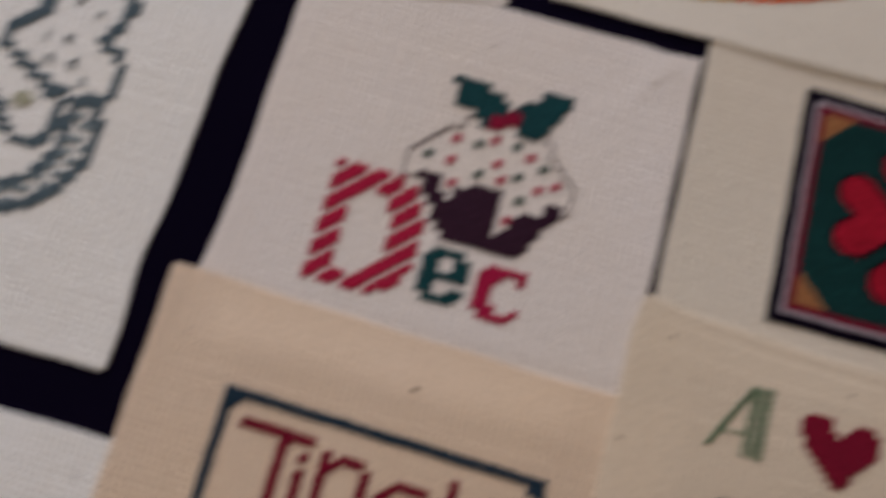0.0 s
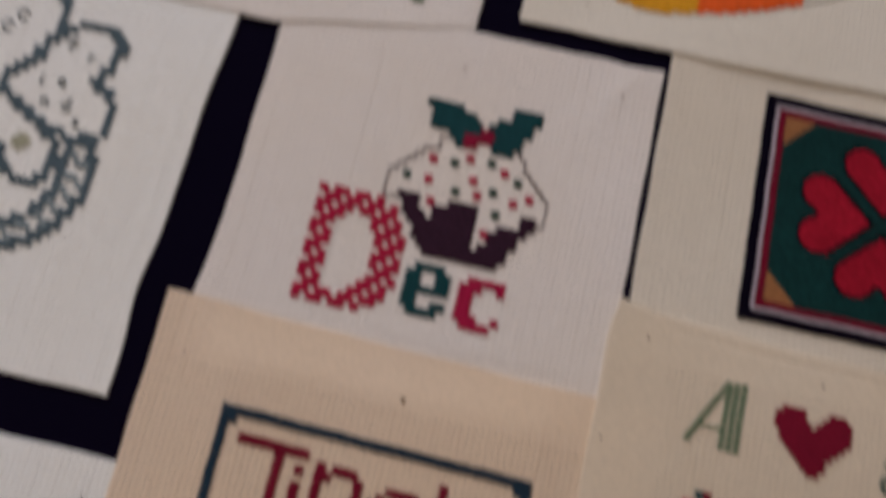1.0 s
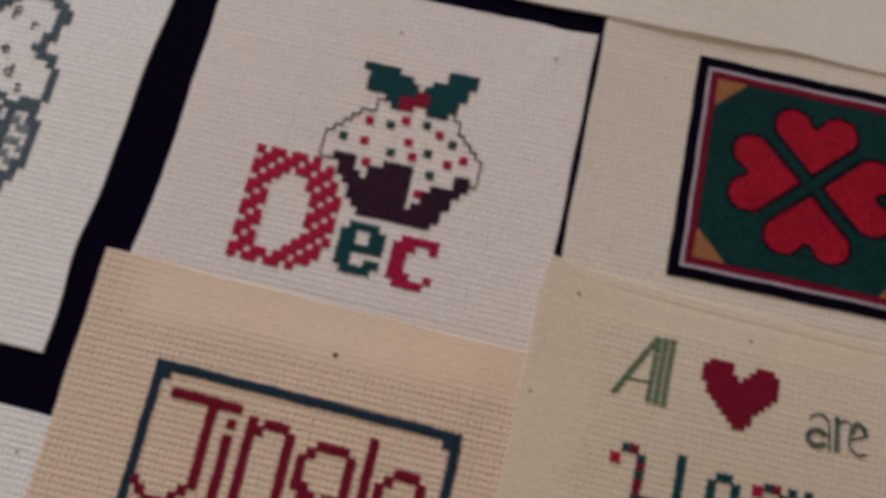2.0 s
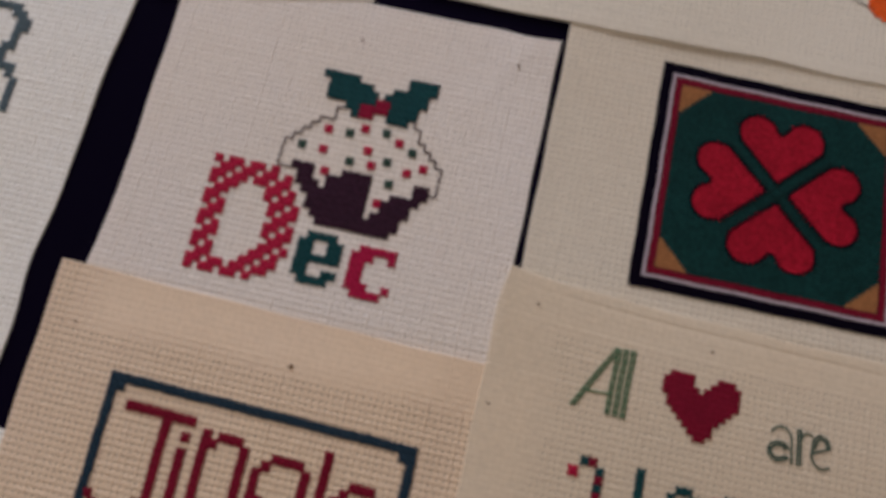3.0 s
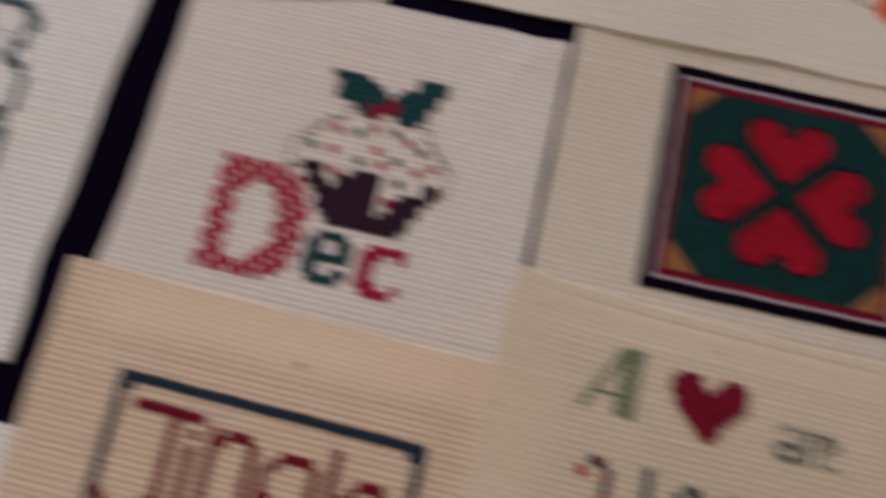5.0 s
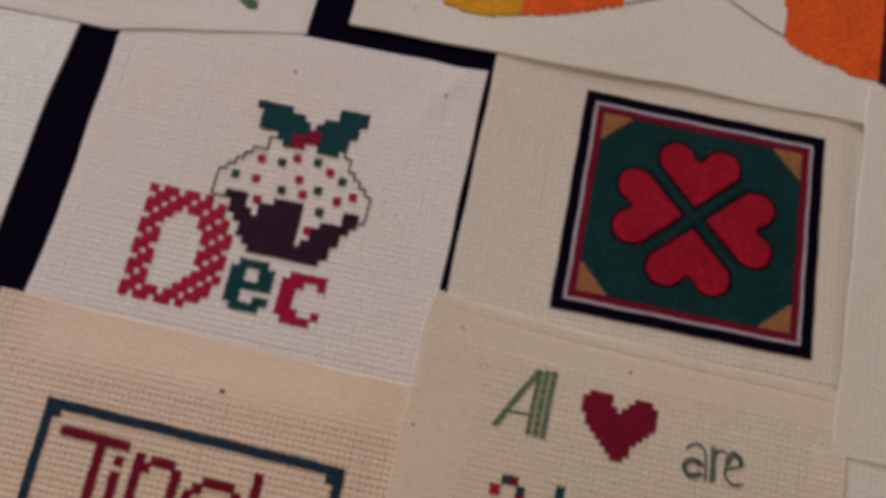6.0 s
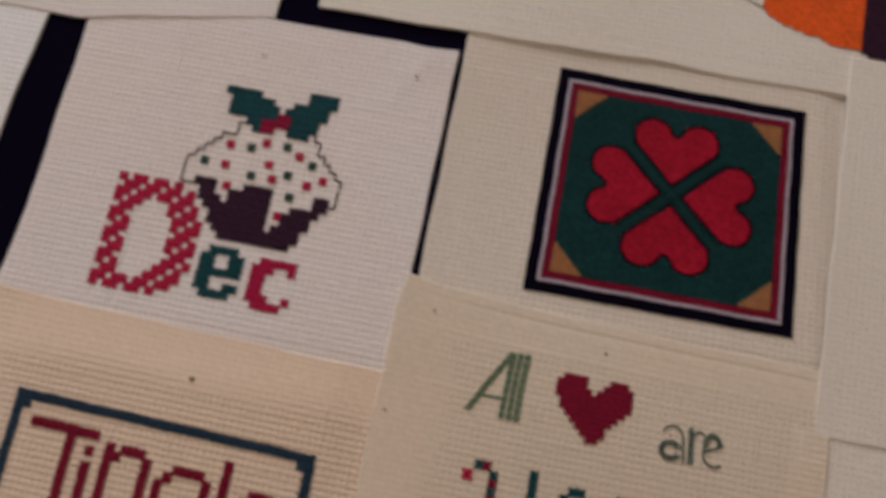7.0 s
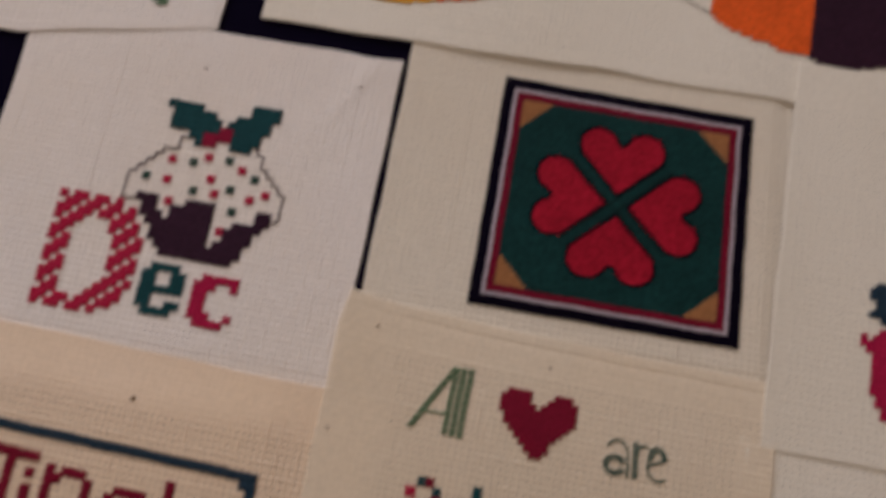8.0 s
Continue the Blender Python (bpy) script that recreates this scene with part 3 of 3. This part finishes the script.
between = fill(RIM_OUT + RIM_IN[::-1], CROSS) - outer - inner
wreath.crosses("rim_filling", {(i, j) for i, j in between if (i + 2 * j) % 5 < 2}, HAZE, CROSS, label="pale slate stitched filling of the rim", width=0.36)
wreath.crosses("dot", fill(arc(-197.1, 6.7, 2.9, 2.9, 0, 330, 11), 1.155), OLIVE, 1.155, label="olive grey stitched dot", width=0.45)


def word_letter(square, ch, x, y, size, turn):
    data = bpy.data.curves.new("letter", 'FONT')
    data.body, data.size, data.align_x, data.align_y, data.extrude = ch, size * MM, 'CENTER', 'CENTER', 0.0001
    ob = new("letter", data)
    dg = bpy.context.evaluated_depsgraph_get()
    me = bpy.data.meshes.new_from_object(ob.evaluated_get(dg))
    bpy.data.objects.remove(ob)
    me.materials.append(BLUE)
    made = new("letter", me)
    _, _, z = square.bend(np.array([float(x)]), np.array([float(y)]))
    made.matrix_world = pose(x * MM, y * MM, (float(z[0]) + 0.22) * MM, 0, 0, turn)
    made.parent = square.root


for ch, x, y in (("F", -191.3, 41.7), ("r", -184.2, 39.0), ("i", -197.4, 28.2), ("e", -190.8, 29.2), ("n", -194.2, 21.6), ("d", -187.0, 21.6), ("s", -182.3, 17.0)):
    word_letter(wreath, ch, x, y, 6.6, 0)
# words too small to read
for x, y in ((-210.7, 48.6), (-214.5, 43.8)):
    wreath.thread("word_mark", [arc(x, y, 1.9, 1.9, 20, 320, 8)], BLUE, width=0.8, step=1.4)

# ---- the white square below it ----
plain = Square("white evenweave square, its stitching out of sight", -200.0, -136.0, -140.0, -80.4, 1.0, BRIGHT, 20, relief=0.4)
plain.thread("fleck", [[(-143.5, -92.2), (-143.0, -92.7)]], DARK, width=0.7, step=1.2)

# ---- the square with the month's leaf ----
month = Square("white square embroidered with a green leaf and small grey lettering", -200.0, -64.6, 65.2, 118.0, 1.6, WHITE, 23, relief=0.2,
               warp=lambda x, y: (0 * x, 11.9 * np.clip((x + 130) / 65, 0, 1) ** 0.9 * np.clip((100 - y) / 34, 0, 1)))
for k, x in enumerate((-126.5, -122.0, -117.5, -113.0)):
    month.thread("letter_mark", [[(x, 79.8), (x, 84.5)], [(x + 2.4, 79.9), (x + 2.4, 84.5)], [(x, 82.2), (x + 2.4, 82.2)]], GREY, width=0.7)
month.crosses("leaf", fill([(-96, 90), (-92, 92), (-88, 86), (-83.5, 79), (-86, 76.5), (-90.5, 80), (-93, 85)], 1.75), SAGE, 1.75, label="sage green stitched leaf")
month.crosses("leaf", fill([(-85, 92), (-79, 95), (-78, 90), (-81, 87.6)], 1.75), SAGE, 1.75, label="sage green stitched leaf")

# ---- the square with the candy corn ----
candy = Square("ivory square embroidered with orange and yellow candy shapes", -51.6, 185.0, 84.1, 142.0, 1.6, IVORY, 26, swell=0.5, relief=0.13,
               warp=lambda x, y: (0 * x, 1.0 * np.exp(-((x - 60) / 13) ** 2) * np.exp(-(y - 85) / 8)))
CORN = [(-27, 106), (-23.8, 101.6), (-21, 98.2), (-10.8, 96.9), (-2, 97.7), (5.2, 99.6), (15.7, 101.6), (28.5, 106), (38.4, 110.6), (38.4, 136), (-34, 136), (-31, 114)]
corn = fill(CORN, FS)
candy.crosses("candy_end", {c for c in corn if c[0] * FS < 4.2}, GOLD, FS, label="golden yellow stitched end", width=0.48)
candy.crosses("candy_middle", {c for c in corn if c[0] * FS >= 4.2}, ORANGE, FS, label="orange stitched middle", width=0.48)
CORN2 = [(92.4, 130), (93.2, 118), (94.2, 109), (101, 105.7), (107.4, 103.2), (112.6, 102.3), (117, 100.7), (125.2, 100.5), (127.5, 99.2), (130, 98.2), (138.3, 98.0), (148.7, 100.4), (153, 103.5), (158, 110), (160, 132), (126, 138)]
corn2 = fill(CORN2, FS)
candy.crosses("candy_middle", {c for c in corn2 if c[0] * FS < 124.9}, ORANGE, FS, label="orange stitched middle", width=0.48)
candy.crosses("candy_end", {c for c in corn2 if c[0] * FS >= 124.9}, BROWN, FS, label="dark plum stitched end", width=0.48)
candy.thread("outline", [[(38.6, 110.8), (47, 114.2), (54, 119), (60, 126)], [(72, 121), (80, 116.6), (88, 112.4), (96, 109.4)]], GREY, width=0.35)
candy.thread("fleck", [[(-31, 95.4), (-30.6, 94.6)]], FLECK, width=0.6)

# ---- the lower corner square ----
lower = Square("ivory evenweave square tucked under its neighbour", 116.8, 190.0, -125.0, -22.0, 2.4, IVORY, 29, relief=0.12)
lower.thread("hem", [[(119.6, -25.0), (119.3, -50.0), (119.6, -80.0), (119.4, -124.0)]], IVORY, width=1.1, step=2.3, high=0.2, label="ivory turned-in hem")

# ---- the square with the dark figure ----
K = Square("ivory evenweave square embroidered with a crimson and grey motif", 123.2, 190.0, -24.2, 97.6, 2.6, IVORY, 32, relief=0.12,
           lift=lambda x, y: 0.3 * np.exp(-(x - 123) / 4))
K.crosses("motif", fill([(148.4, 14.5), (151.2, 12.5), (155, 16), (172, 16), (172, -9), (156, -10), (153.0, -3), (152.2, 8.4), (149.8, 10.6)], 1.75), CRIMSON, 1.75, label="crimson stitched motif", width=0.45)
K.crosses("motif_top", fill([(150.6, 27.4), (153.6, 30.0), (170, 30.0), (170, 18), (154, 18), (150.4, 19.6), (152.2, 23)], 1.75), INK, 1.75, label="dark slate stitched motif", width=0.45)
